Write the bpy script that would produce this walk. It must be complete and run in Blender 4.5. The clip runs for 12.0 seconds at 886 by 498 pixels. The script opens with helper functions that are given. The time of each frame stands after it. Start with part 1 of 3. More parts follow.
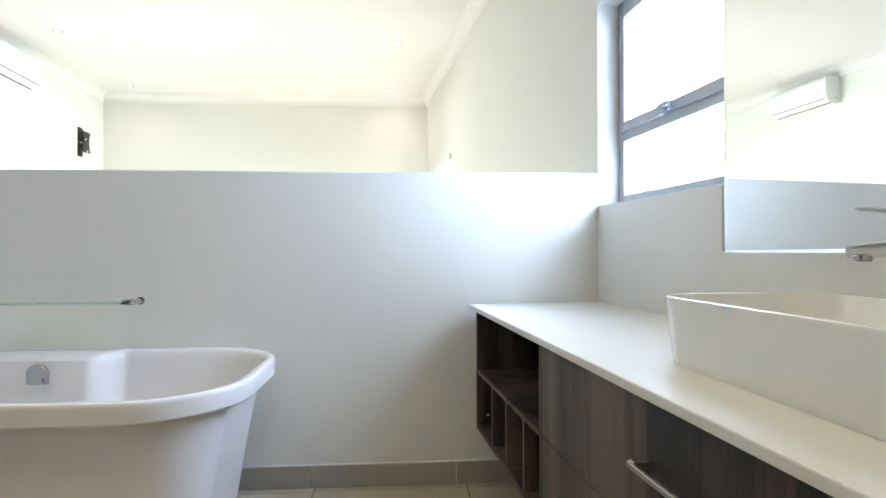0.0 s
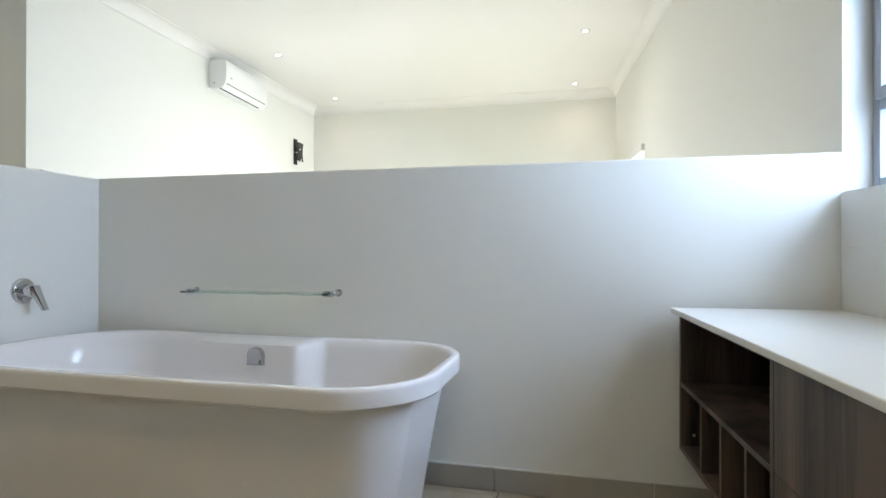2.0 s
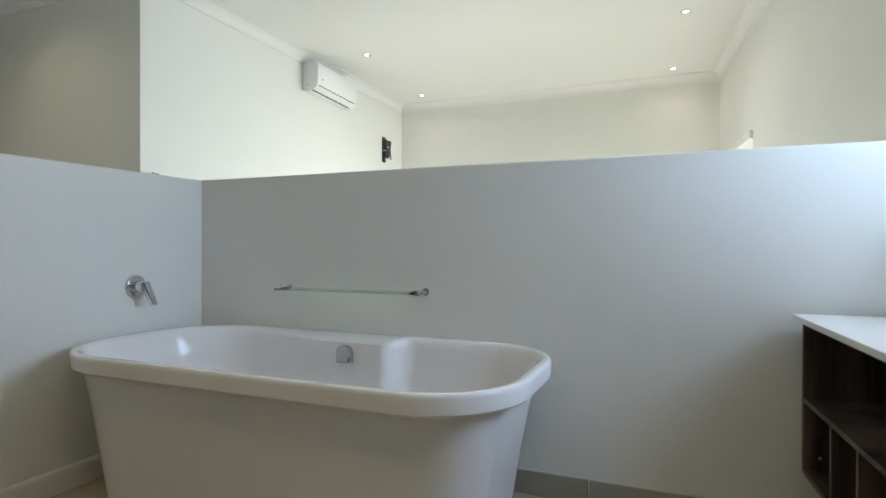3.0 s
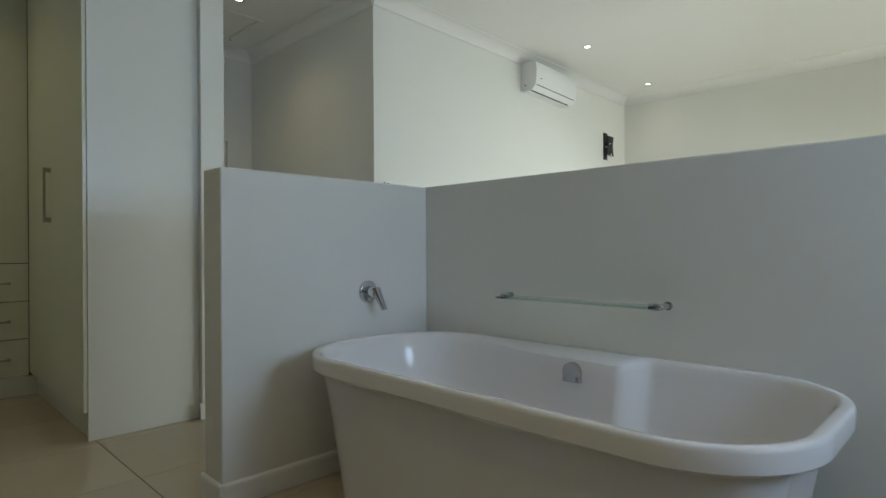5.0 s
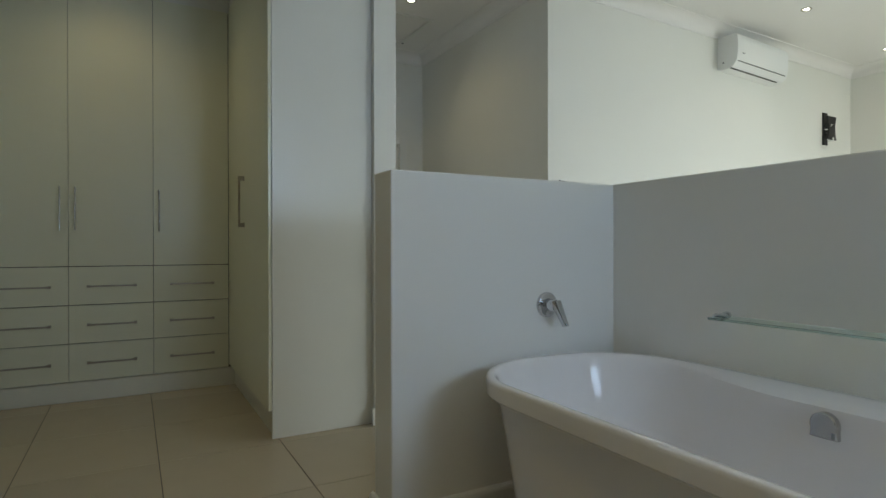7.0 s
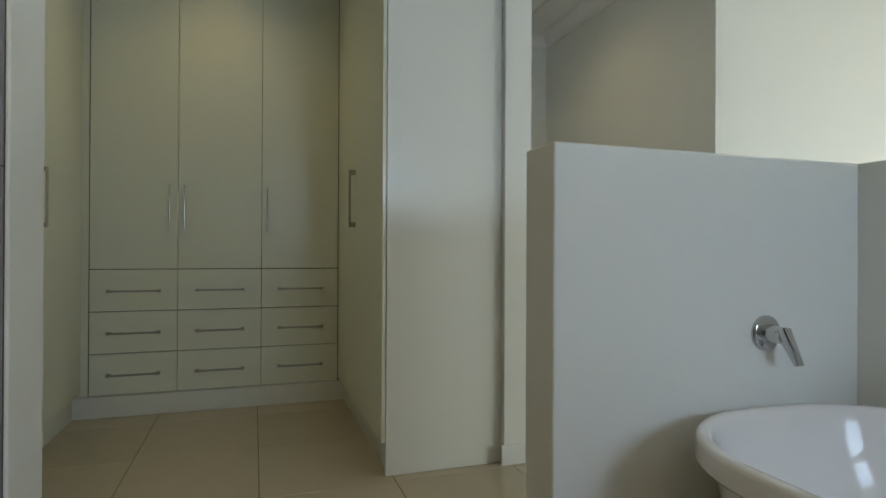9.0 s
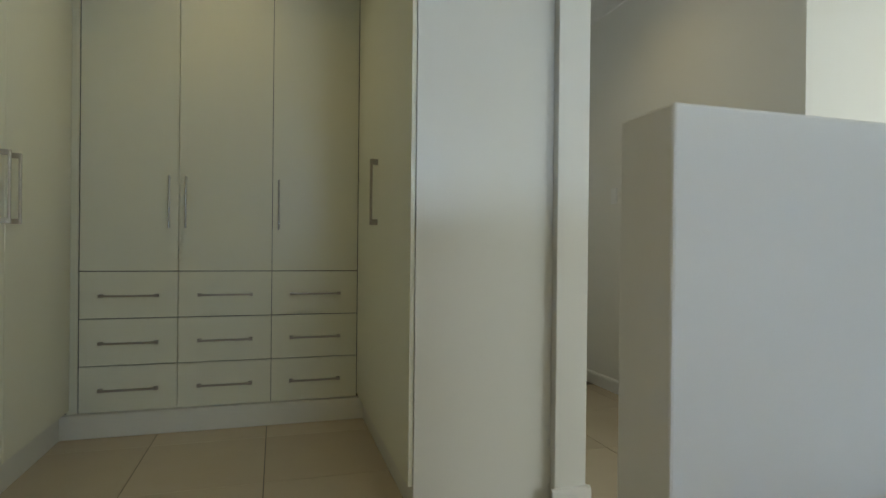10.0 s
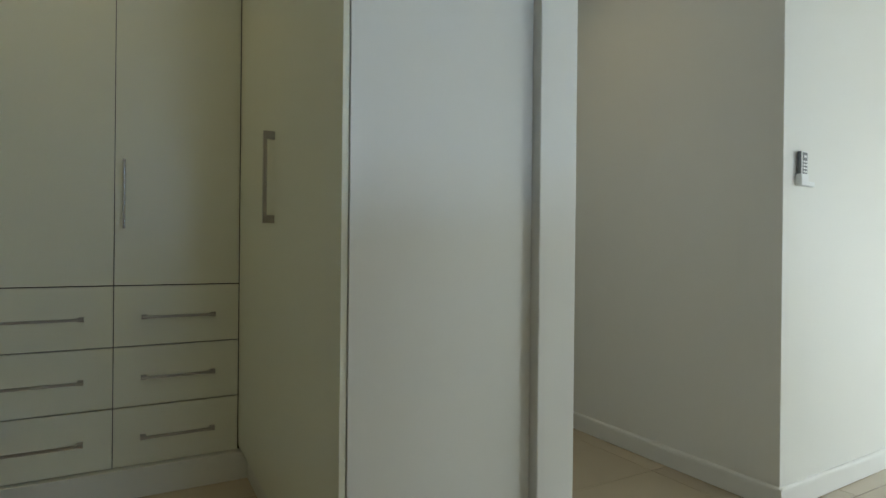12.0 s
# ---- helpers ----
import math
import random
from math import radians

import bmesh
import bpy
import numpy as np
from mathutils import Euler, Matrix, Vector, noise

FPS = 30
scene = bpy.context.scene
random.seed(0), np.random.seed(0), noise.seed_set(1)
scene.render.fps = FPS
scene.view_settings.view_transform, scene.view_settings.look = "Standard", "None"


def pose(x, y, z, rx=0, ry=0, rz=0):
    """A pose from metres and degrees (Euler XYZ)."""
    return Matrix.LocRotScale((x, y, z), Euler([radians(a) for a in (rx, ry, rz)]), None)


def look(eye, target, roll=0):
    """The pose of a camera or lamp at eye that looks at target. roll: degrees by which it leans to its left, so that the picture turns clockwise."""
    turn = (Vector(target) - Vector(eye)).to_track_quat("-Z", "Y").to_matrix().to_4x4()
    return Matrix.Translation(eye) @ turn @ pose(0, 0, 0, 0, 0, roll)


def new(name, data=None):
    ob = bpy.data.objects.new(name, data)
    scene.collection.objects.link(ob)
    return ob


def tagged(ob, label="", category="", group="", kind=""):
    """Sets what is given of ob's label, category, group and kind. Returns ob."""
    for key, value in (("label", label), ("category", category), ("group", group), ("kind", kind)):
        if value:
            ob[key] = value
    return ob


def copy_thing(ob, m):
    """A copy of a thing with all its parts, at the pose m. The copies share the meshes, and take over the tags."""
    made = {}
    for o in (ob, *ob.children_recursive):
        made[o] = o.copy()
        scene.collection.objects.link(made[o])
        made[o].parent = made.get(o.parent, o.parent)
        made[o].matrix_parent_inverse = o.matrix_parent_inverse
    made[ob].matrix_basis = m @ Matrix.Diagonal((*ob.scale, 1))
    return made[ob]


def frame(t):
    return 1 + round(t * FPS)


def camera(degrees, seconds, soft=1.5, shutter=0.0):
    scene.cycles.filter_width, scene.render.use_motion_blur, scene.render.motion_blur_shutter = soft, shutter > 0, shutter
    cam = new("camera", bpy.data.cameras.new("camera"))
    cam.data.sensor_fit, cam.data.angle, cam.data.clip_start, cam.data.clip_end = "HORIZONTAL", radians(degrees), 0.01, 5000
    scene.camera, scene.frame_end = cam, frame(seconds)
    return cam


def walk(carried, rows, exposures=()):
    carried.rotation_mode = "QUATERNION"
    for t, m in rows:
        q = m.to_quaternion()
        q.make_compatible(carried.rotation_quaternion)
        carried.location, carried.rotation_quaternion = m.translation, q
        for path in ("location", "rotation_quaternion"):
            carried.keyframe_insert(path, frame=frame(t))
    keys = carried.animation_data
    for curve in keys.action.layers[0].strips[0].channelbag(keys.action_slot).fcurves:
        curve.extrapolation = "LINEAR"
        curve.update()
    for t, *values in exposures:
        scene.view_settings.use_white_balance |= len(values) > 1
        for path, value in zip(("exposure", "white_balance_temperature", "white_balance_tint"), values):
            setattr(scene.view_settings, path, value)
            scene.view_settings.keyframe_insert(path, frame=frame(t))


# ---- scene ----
cam = camera(76.3, 12.0)
walk(cam, [
    (0, look((2.31, -2.363, 0.975), (2.455, -0.369, 0.982), -0.2)),
    (0.5, look((2.3, -2.322, 0.982), (2.276, -0.323, 0.987), -0.0)),
    (1, look((2.297, -2.295, 0.955), (2.09, -0.306, 0.965), 0.0)),
    (1.5, look((2.291, -2.276, 0.962), (1.944, -0.307, 0.97), 0.1)),
    (2, look((2.284, -2.242, 0.959), (1.794, -0.303, 0.966), 0.1)),
    (2.5, look((2.27, -2.207, 0.964), (1.637, -0.31, 0.961), -0.0)),
    (4.3, look((2.161, -2.071, 0.993), (0.970, -0.465, 0.986), -0.1)),
    (4.5, look((2.136, -2.052, 0.988), (0.878, -0.497, 0.985), -0.3)),
    (5, look((2.106, -2.016, 0.991), (0.702, -0.592, 0.988), -0.3)),
    (5.5, look((2.063, -1.986, 1.001), (0.54, -0.69, 0.999), -0.2)),
    (6, look((2.016, -1.975, 1.009), (0.404, -0.791, 1.008), -0.1)),
    (6.5, look((1.945, -1.935, 1.01), (0.268, -0.845, 1.01), -0.1)),
    (7, look((1.841, -1.885, 1.029), (0.088, -0.921, 1.022), -0.1)),
    (7.5, look((1.734, -1.86, 1.028), (-0.107, -1.079, 1.022), -0.1)),
    (7.7, look((1.690, -1.856, 1.024), (-0.170, -1.120, 1.017), -0.1)),
    (9.3, look((1.150, -1.799, 1.027), (-0.750, -1.173, 1.038), 0.4)),
    (9.5, look((1.067, -1.795, 1.029), (-0.836, -1.18, 1.042), 0.5)),
    (10, look((0.815, -1.735, 1.052), (-1.103, -1.167, 1.046), 0.6)),
    (10.5, look((0.627, -1.748, 1.061), (-1.285, -1.16, 1.06), 0.6)),
    (11, look((0.417, -1.721, 1.056), (-1.471, -1.06, 1.053), 0.5)),
    (11.5, look((0.230, -1.708, 1.061), (-1.606, -0.915, 1.061), 0.6)),
    (12, look((0.090, -1.716, 1.077), (-1.653, -0.734, 1.073), 0.6)),
], exposures=[
    (0.0, 0.60, 6500, 14), (0.5, 0.78, 6500, 15), (1.0, 0.75, 6500, 14), (1.5, 0.55, 6500, 13.5), (2.0, 0.28, 6500, 13), (2.7, -0.02, 6500, 11.5),
    (4.3, -0.46, 6500, 7), (5.5, -0.80, 6500, 7), (7.5, -0.63, 6650, 7), (9.5, -0.38, 6850, 7), (10.0, -0.27, 6900, 8), (10.5, -0.13, 6850, 8.5),
    (11.0, -0.12, 6700, 8.5), (11.5, -0.20, 6500, 8), (12.0, -0.41, 6500, 7)])

# ---- world, sun and large lights ----
world = bpy.data.worlds.new("sky")
scene.world = world
world.use_nodes = True
wn, wl = world.node_tree.nodes, world.node_tree.links
sky = wn.new("ShaderNodeTexSky")
sky.sky_type, sky.sun_disc = "NISHITA", False
sky.sun_elevation, sky.sun_rotation = radians(58), radians(225)
wl.new(sky.outputs[0], wn["Background"].inputs[0])
wn["Background"].inputs[1].default_value = 0.15

sun = new("sun", bpy.data.lights.new("sun", "SUN"))
sun.data.energy, sun.data.angle, sun.data.color = 3.0, radians(0.5), (1.0, 0.95, 0.88)
sun.rotation_euler = (radians(32), 0, radians(-45))


def area(name, m, w, h, watts, colour, spread=180):
    ob = new(name, bpy.data.lights.new(name, "AREA"))
    ob.data.shape, ob.data.size, ob.data.size_y = "RECTANGLE", w, h
    ob.data.energy, ob.data.color, ob.data.spread = watts, colour, radians(spread)
    ob.matrix_world = m
    return ob


area("sky_light_bath_window", look((3.46, -0.45, 1.64), (2.4, -0.58, 1.36)), 1.32, 1.12, 57, (0.55, 0.73, 1.0), 165)
# daylight through the bedroom's glazed side doors: an area lamp for the sky from above
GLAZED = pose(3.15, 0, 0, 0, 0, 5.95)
area("sky_light_glazed_doors", look(GLAZED @ Vector((0.13, 4.0, 0.96)), GLAZED @ Vector((-1.0, 3.7, -0.30))), 1.36, 1.80, 108, (0.80, 0.915, 1.0))
# fill lamp added in the same doors for light off the sunlit lawn below
area("lawn_fill_glazed_doors", look(GLAZED @ Vector((0.12, 4.0, 0.96)), GLAZED @ Vector((-1.0, 3.7, 1.20))), 1.36, 1.80, 11, (0.86, 1.0, 0.78), 140)
# lamp for the sky in the far doors, which are unseen and added
area("sky_light_added_doors", look((1.05, 4.99, 1.0), (1.05, 4.0, 0.15)), 2.6, 1.85, 65, (0.90, 0.96, 1.0))


# ---- materials ----
def mat(name, colour, rough=0.5, metal=0.0, tint=0.04, scale=3.0, fine=60.0, bump=0.05, coat=0.0, ior=1.5):
    """A painted, cast or moulded surface: large soft mottling, fine grain, slight relief."""
    m = bpy.data.materials.new(name)
    m.use_nodes = True
    n, l = m.node_tree.nodes, m.node_tree.links
    b = n["Principled BSDF"]
    b.inputs["Roughness"].default_value, b.inputs["Metallic"].default_value = rough, metal
    b.inputs["Coat Weight"].default_value, b.inputs["IOR"].default_value = coat, ior
    co = n.new("ShaderNodeTexCoord")
    big, small = n.new("ShaderNodeTexNoise"), n.new("ShaderNodeTexNoise")
    big.inputs["Scale"].default_value, small.inputs["Scale"].default_value = scale, fine
    big.inputs["Detail"].default_value, small.inputs["Detail"].default_value = 4, 3
    l.new(co.outputs["Object"], big.inputs["Vector"])
    l.new(co.outputs["Object"], small.inputs["Vector"])
    ramp = n.new("ShaderNodeMixRGB")
    ramp.inputs[1].default_value = (*[c * (1 - tint) for c in colour], 1)
    ramp.inputs[2].default_value = (*[min(1, c * (1 + tint * 0.6)) for c in colour], 1)
    l.new(big.outputs["Fac"], ramp.inputs[0])
    l.new(ramp.outputs[0], b.inputs["Base Color"])
    rr = n.new("ShaderNodeMapRange")
    rr.inputs["To Min"].default_value, rr.inputs["To Max"].default_value = max(0.0, rough * 0.85), min(1, rough * 1.15)
    l.new(big.outputs["Fac"], rr.inputs["Value"])
    l.new(rr.outputs[0], b.inputs["Roughness"])
    if bump:
        bp = n.new("ShaderNodeBump")
        bp.inputs["Strength"].default_value, bp.inputs["Distance"].default_value = bump, 0.002
        l.new(small.outputs["Fac"], bp.inputs["Height"])
        l.new(bp.outputs[0], b.inputs["Normal"])
    return m


def tile_mat(name, colour, rough, spread=0.05):
    """Glazed tile, each a little different."""
    m = mat(name, colour, rough, tint=0.05, scale=5.0, fine=140.0, bump=0.02)
    n, l = m.node_tree.nodes, m.node_tree.links
    b = n["Principled BSDF"]
    info, hsv = n.new("ShaderNodeObjectInfo"), n.new("ShaderNodeHueSaturation")
    mr = n.new("ShaderNodeMapRange")
    mr.inputs["To Min"].default_value, mr.inputs["To Max"].default_value = 1 - spread, 1 + spread
    l.new(info.outputs["Random"], mr.inputs["Value"])
    l.new(mr.outputs[0], hsv.inputs["Value"])
    src = b.inputs["Base Color"].links[0].from_socket
    l.new(src, hsv.inputs["Color"])
    l.new(hsv.outputs[0], b.inputs["Base Color"])
    return m


def wood_mat(name, dark, light):
    """Dark-stained oak laminate with grain that runs upright."""
    m = bpy.data.materials.new(name)
    m.use_nodes = True
    n, l = m.node_tree.nodes, m.node_tree.links
    b = n["Principled BSDF"]
    co, mp = n.new("ShaderNodeTexCoord"), n.new("ShaderNodeMapping")
    mp.inputs["Scale"].default_value = (6.0, 6.0, 0.35)
    l.new(co.outputs["Object"], mp.inputs["Vector"])
    wide, thin = n.new("ShaderNodeTexNoise"), n.new("ShaderNodeTexNoise")
    wide.inputs["Scale"].default_value, wide.inputs["Detail"].default_value = 1.1, 4
    wide.inputs["Distortion"].default_value = 0.9
    thin.inputs["Scale"].default_value, thin.inputs["Detail"].default_value = 16.0, 6
    l.new(mp.outputs[0], wide.inputs["Vector"])
    l.new(mp.outputs[0], thin.inputs["Vector"])
    mix = n.new("ShaderNodeMixRGB")
    mix.inputs[0].default_value = 0.22
    l.new(wide.outputs["Fac"], mix.inputs[1])
    l.new(thin.outputs["Fac"], mix.inputs[2])
    ramp = n.new("ShaderNodeValToRGB")
    ramp.color_ramp.elements[0].position, ramp.color_ramp.elements[1].position = 0.40, 0.63
    ramp.color_ramp.elements[0].color, ramp.color_ramp.elements[1].color = (*dark, 1), (*light, 1)
    l.new(mix.outputs[0], ramp.inputs[0])
    l.new(ramp.outputs[0], b.inputs["Base Color"])
    b.inputs["Roughness"].default_value = 0.42
    bp = n.new("ShaderNodeBump")
    bp.inputs["Strength"].default_value, bp.inputs["Distance"].default_value = 0.15, 0.001
    l.new(thin.outputs["Fac"], bp.inputs["Height"])
    l.new(bp.outputs[0], b.inputs["Normal"])
    return m


def glass_mat(name, colour, rough=0.0):
    m = bpy.data.materials.new(name)
    m.use_nodes = True
    b = m.node_tree.nodes["Principled BSDF"]
    b.inputs["Base Color"].default_value = (*colour, 1)
    b.inputs["Transmission Weight"].default_value = 1
    b.inputs["Roughness"].default_value, b.inputs["IOR"].default_value = rough, 1.45
    return m


def glow_mat(name, colour, strength):
    m = bpy.data.materials.new(name)
    m.use_nodes = True
    b = m.node_tree.nodes["Principled BSDF"]
    b.inputs["Base Color"].default_value = (0.8, 0.8, 0.8, 1)
    b.inputs["Emission Color"].default_value, b.inputs["Emission Strength"].default_value = (*colour, 1), strength
    return m


PAINT = mat("wall_paint", (0.80, 0.797, 0.752), 0.62, tint=0.025, scale=1.3, fine=220, bump=0.10)
CEILING = mat("ceiling_paint", (0.83, 0.82, 0.80), 0.75, tint=0.02, scale=0.8, fine=180, bump=0.06)
TRIM = mat("trim_enamel", (0.80, 0.80, 0.77), 0.35, tint=0.02, scale=2, fine=90, bump=0.03)
BOARD = mat("white_melamine", (0.785, 0.785, 0.645), 0.30, tint=0.02, scale=1.5, fine=160, bump=0.03)
# less yellow copy of the melamine, with the window's cool light in its colour
BOARD_LIT = mat("white_melamine_window_lit", (0.80, 0.80, 0.755), 0.32, tint=0.02, scale=1.6, fine=140, bump=0.03)
PLINTH = mat("white_melamine_plinth", (0.77, 0.765, 0.685), 0.38, tint=0.03, scale=2.5, fine=120, bump=0.03)
# carcass coloured near black, so the shade in the door gaps is painted in
GAP_SHADE = mat("carcass_gap_shade", (0.022, 0.019, 0.016), 0.8, bump=0.0)
WOOD = wood_mat("dark_oak_laminate", (0.019, 0.0135, 0.011), (0.150, 0.108, 0.085))
STONE = mat("white_quartz", (0.80, 0.79, 0.74), 0.32, tint=0.008, scale=1.5, fine=300, bump=0.0)
ACRYLIC = mat("white_sanitary_acrylic", (0.83, 0.815, 0.815), 0.018, tint=0.006, scale=2, bump=0.0)
CERAMIC = mat("white_glazed_ceramic", (0.83, 0.83, 0.82), 0.07, tint=0.008, scale=2, bump=0.0, coat=0.3)
CHROME = mat("chrome", (0.60, 0.61, 0.62), 0.05, 1.0, tint=0.02, bump=0.0)
STEEL = mat("brushed_steel", (0.46, 0.425, 0.375), 0.30, 1.0, tint=0.06, scale=20, fine=300, bump=0.04)
SATIN = mat("satin_chrome", (0.55, 0.545, 0.555), 0.22, 1.0, tint=0.03, scale=20, fine=300, bump=0.02)
ALU = mat("grey_aluminium", (0.40, 0.43, 0.48), 0.42, 0.2, tint=0.03, scale=6, bump=0.02)
FLOOR_TILE = tile_mat("beige_porcelain", (0.52, 0.445, 0.33), 0.20)
GROUT = mat("dark_grout", (0.13, 0.115, 0.095), 0.9, tint=0.15, scale=12, bump=0.2)
SKIRT_TILE = tile_mat("grey_skirting_tile", (0.40, 0.37, 0.325), 0.35, 0.06)
WALL_TILE = tile_mat("white_wall_tile", (0.76, 0.75, 0.71), 0.22, 0.01)
SHOWER_TILE = tile_mat("slate_grey_tile", (0.24, 0.24, 0.265), 0.32, 0.06)
PALE_GROUT = mat("pale_grout", (0.72, 0.71, 0.67), 0.9, tint=0.05, scale=12, bump=0.1)
GLASS = glass_mat("clear_glass", (0.97, 0.99, 0.985))
GREEN_GLASS = glass_mat("green_edged_glass", (0.74, 0.96, 0.91))
MIRROR = mat("silvered_mirror", (0.90, 0.92, 0.91), 0.0, 1.0, tint=0.0, bump=0.0)
BLACK = mat("black_steel", (0.018, 0.018, 0.019), 0.45, 0.0, tint=0.1, bump=0.05)
WHITE_PLASTIC = mat("white_plastic", (0.82, 0.83, 0.82), 0.32, tint=0.01, bump=0.0)
GREY_PLASTIC = mat("grey_plastic", (0.20, 0.21, 0.22), 0.45, tint=0.03, bump=0.0)
LAMP = glow_mat("downlight_glow", (1.0, 0.93, 0.80), 18.0)
DOOR_WOOD = mat("white_door_enamel", (0.70, 0.69, 0.64), 0.4, tint=0.02)
LAWN = mat("lawn", (0.07, 0.12, 0.03), 0.9, tint=0.4, scale=2.0, fine=40, bump=0.4)


# ---- mesh helpers ----
def box(bm, x0, x1, y0, y1, z0, z1, bevel=0.0, seg=2):
    r = bmesh.ops.create_cube(bm, size=1.0)
    vs = r["verts"]
    for v in vs:
        v.co = Vector(((x0 + x1) / 2 + v.co.x * (x1 - x0), (y0 + y1) / 2 + v.co.y * (y1 - y0), (z0 + z1) / 2 + v.co.z * (z1 - z0)))
    if bevel:
        es = list({e for v in vs for e in v.link_edges})
        bmesh.ops.bevel(bm, geom=es, offset=bevel, segments=seg, profile=0.5, affect="EDGES")
    return bm


def cube(*a, **k):
    return box(bmesh.new(), *a, **k)


def tube(bm, a, b, r, r2=None, seg=20, caps=True):
    """A straight rod from a to b."""
    a, b = Vector(a), Vector(b)
    q = (b - a).to_track_quat("Z", "Y").to_matrix().to_4x4()
    m = Matrix.Translation((a + b) / 2) @ q
    bmesh.ops.create_cone(bm, cap_ends=caps, segments=seg, radius1=r, radius2=r if r2 is None else r2, depth=(b - a).length, matrix=m)
    return bm


def loft(bm, rings, close_first=False, close_last=False):
    made = [[bm.verts.new(p) for p in ring] for ring in rings]
    n = len(made[0])
    for lo, hi in zip(made, made[1:]):
        for i in range(n):
            bm.faces.new((lo[i], lo[(i + 1) % n], hi[(i + 1) % n], hi[i]))
    if close_first:
        bm.faces.new(made[0][::-1])
    if close_last:
        bm.faces.new(made[-1])
    return bm


def prism(bm, outline, m, length):
    """An outline in (u, v), drawn along local y from 0 to length, placed by m: u is local x, v local z."""
    a = [bm.verts.new(m @ Vector((u, 0, v))) for u, v in outline]
    b = [bm.verts.new(m @ Vector((u, length, v))) for u, v in outline]
    n = len(a)
    for i in range(n):
        bm.faces.new((a[i], a[(i + 1) % n], b[(i + 1) % n], b[i]))
    bm.faces.new(a[::-1])
    bm.faces.new(b)
    bmesh.ops.recalc_face_normals(bm, faces=bm.faces[:])
    return bm


def mesh_of(name, bm, material, smooth=False):
    bmesh.ops.recalc_face_normals(bm, faces=bm.faces[:])
    me = bpy.data.meshes.new(name)
    bm.to_mesh(me)
    bm.free()
    me.materials.append(material)
    if smooth:
        me.polygons.foreach_set("use_smooth", [True] * len(me.polygons))
        me.set_sharp_from_angle(angle=radians(38))
    return me


def part(name, bm, material, parent, label="", smooth=False):
    ob = new(name, mesh_of(name, bm, material, smooth))
    ob.parent = parent
    return tagged(ob, label)


def thing(name, label, category, m=None, group="", kind=""):
    ob = new(name)
    ob.empty_display_size = 0.1
    if m is not None:
        ob.matrix_world = m
    return tagged(ob, label, category, group, kind)


def setting(name, bm, material, label, category, smooth=False, m=None):
    ob = new(name, mesh_of(name, bm, material, smooth))
    if m is not None:
        ob.matrix_world = m
    return tagged(ob, label, category, kind="structure")


# ---- the plan ----
H = 1.307          # top of the half-height wall
TH = 0.158         # its thickness
CEIL = 2.93
RX = 3.15          # right-hand wall where the half wall meets it
BATH_SIDE = pose(RX, 0, 0, 0, 0, 5.5)     # bathroom side wall: local x=0 is its face, the room lies at x<0
VANITY = pose(RX - 0.002, 0, 0, 0, 0, 4.35)      # the vanity stands a little askew to it
BASIN = pose(RX - 0.002, 0, 0, 0, 0, 3.2)
BED_SIDE = pose(RX, 0, 0, 0, 0, 5.95)     # bedroom side wall, from y=0 onward
AC_SIDE = pose(-1.255, 0.655, 0, 0, 0, 1.6)  # wall with the air conditioner: local x=0 is its face, the room at x>0
FAR = 4.90
YP, YQ = -0.524, 0.655   # the two sides of the passage
PEND = -3.20            # end of the passage

# half-height wall with its return beside the bath
bm = cube(-TH, RX + 0.02, 0, TH, 0, H, 0.006)
setting("wall_half_height", bm, PAINT, "white-painted half-height wall behind the bath", "wall")
bm = cube(-TH, 0, -1.083, -0.0005, 0, H - 0.0005, 0.006)
setting("wall_half_height_return", bm, PAINT, "white-painted return of the half-height wall with the bath mixer", "wall")

# bathroom side wall with the window's opening
W0, W1, WZ0, WZ1 = 0.0, -0.82, 1.163, 2.03
bm = bmesh.new()
box(bm, 0, 0.22, -3.5, W0, 0, WZ0)
box(bm, 0, 0.22, -3.5, W1, WZ0, CEIL)
box(bm, 0, 0.22, W1, W0, WZ1, CEIL)
setting("wall_bath_side", bm, PAINT, "white-painted bathroom wall with a window opening", "wall", m=BATH_SIDE)

# bedroom side wall with a door's opening
D0, D1, DZ = 3.27, 4.74, 1.89
bm = bmesh.new()
box(bm, 0, 0.22, 0.0, D0, 0, CEIL)
box(bm, 0, 0.22, D1, 5.2, 0, CEIL)
box(bm, 0, 0.22, D0, D1, DZ, CEIL)
setting("wall_bedroom_side", bm, PAINT, "white-painted bedroom wall with a glazed door opening", "wall", m=BED_SIDE)

# opening for the added, unseen garden doors
G0, G1, GZ = -0.30, 2.40, 1.98
for nm, x0, x1, z0 in (("wall_bedroom_far", -1.7, G0, 0), ("wall_bedroom_far_corner", G1, 3.2, 0), ("wall_bedroom_far_head", G0, G1, GZ)):
    setting(nm, cube(x0, x1, FAR, FAR + 0.22, z0, CEIL), PAINT, "white-painted far bedroom wall round the added garden doors", "wall")
setting("wall_air_conditioner", cube(-0.2, 0, 0.004, 4.5, 0, CEIL), PAINT, "white-painted bedroom wall carrying the air conditioner", "wall", m=AC_SIDE)
setting("wall_passage_north", cube(PEND - 0.2, -1.2555, YQ, YQ + 0.2, 0, CEIL), PAINT, "white-painted passage wall", "wall")
setting("wall_passage_south", cube(PEND - 0.2, -1.205, -0.664, YP, 0, CEIL, 0.004), PAINT, "white-painted wall between wardrobes and passage", "wall")
bm = bmesh.new()
PD0, PD1, PDZ = -0.35, 0.41, 2.04
box(bm, PEND - 0.2, PEND, YP, PD0, 0, CEIL)
box(bm, PEND - 0.2, PEND, PD1, YQ, 0, CEIL)
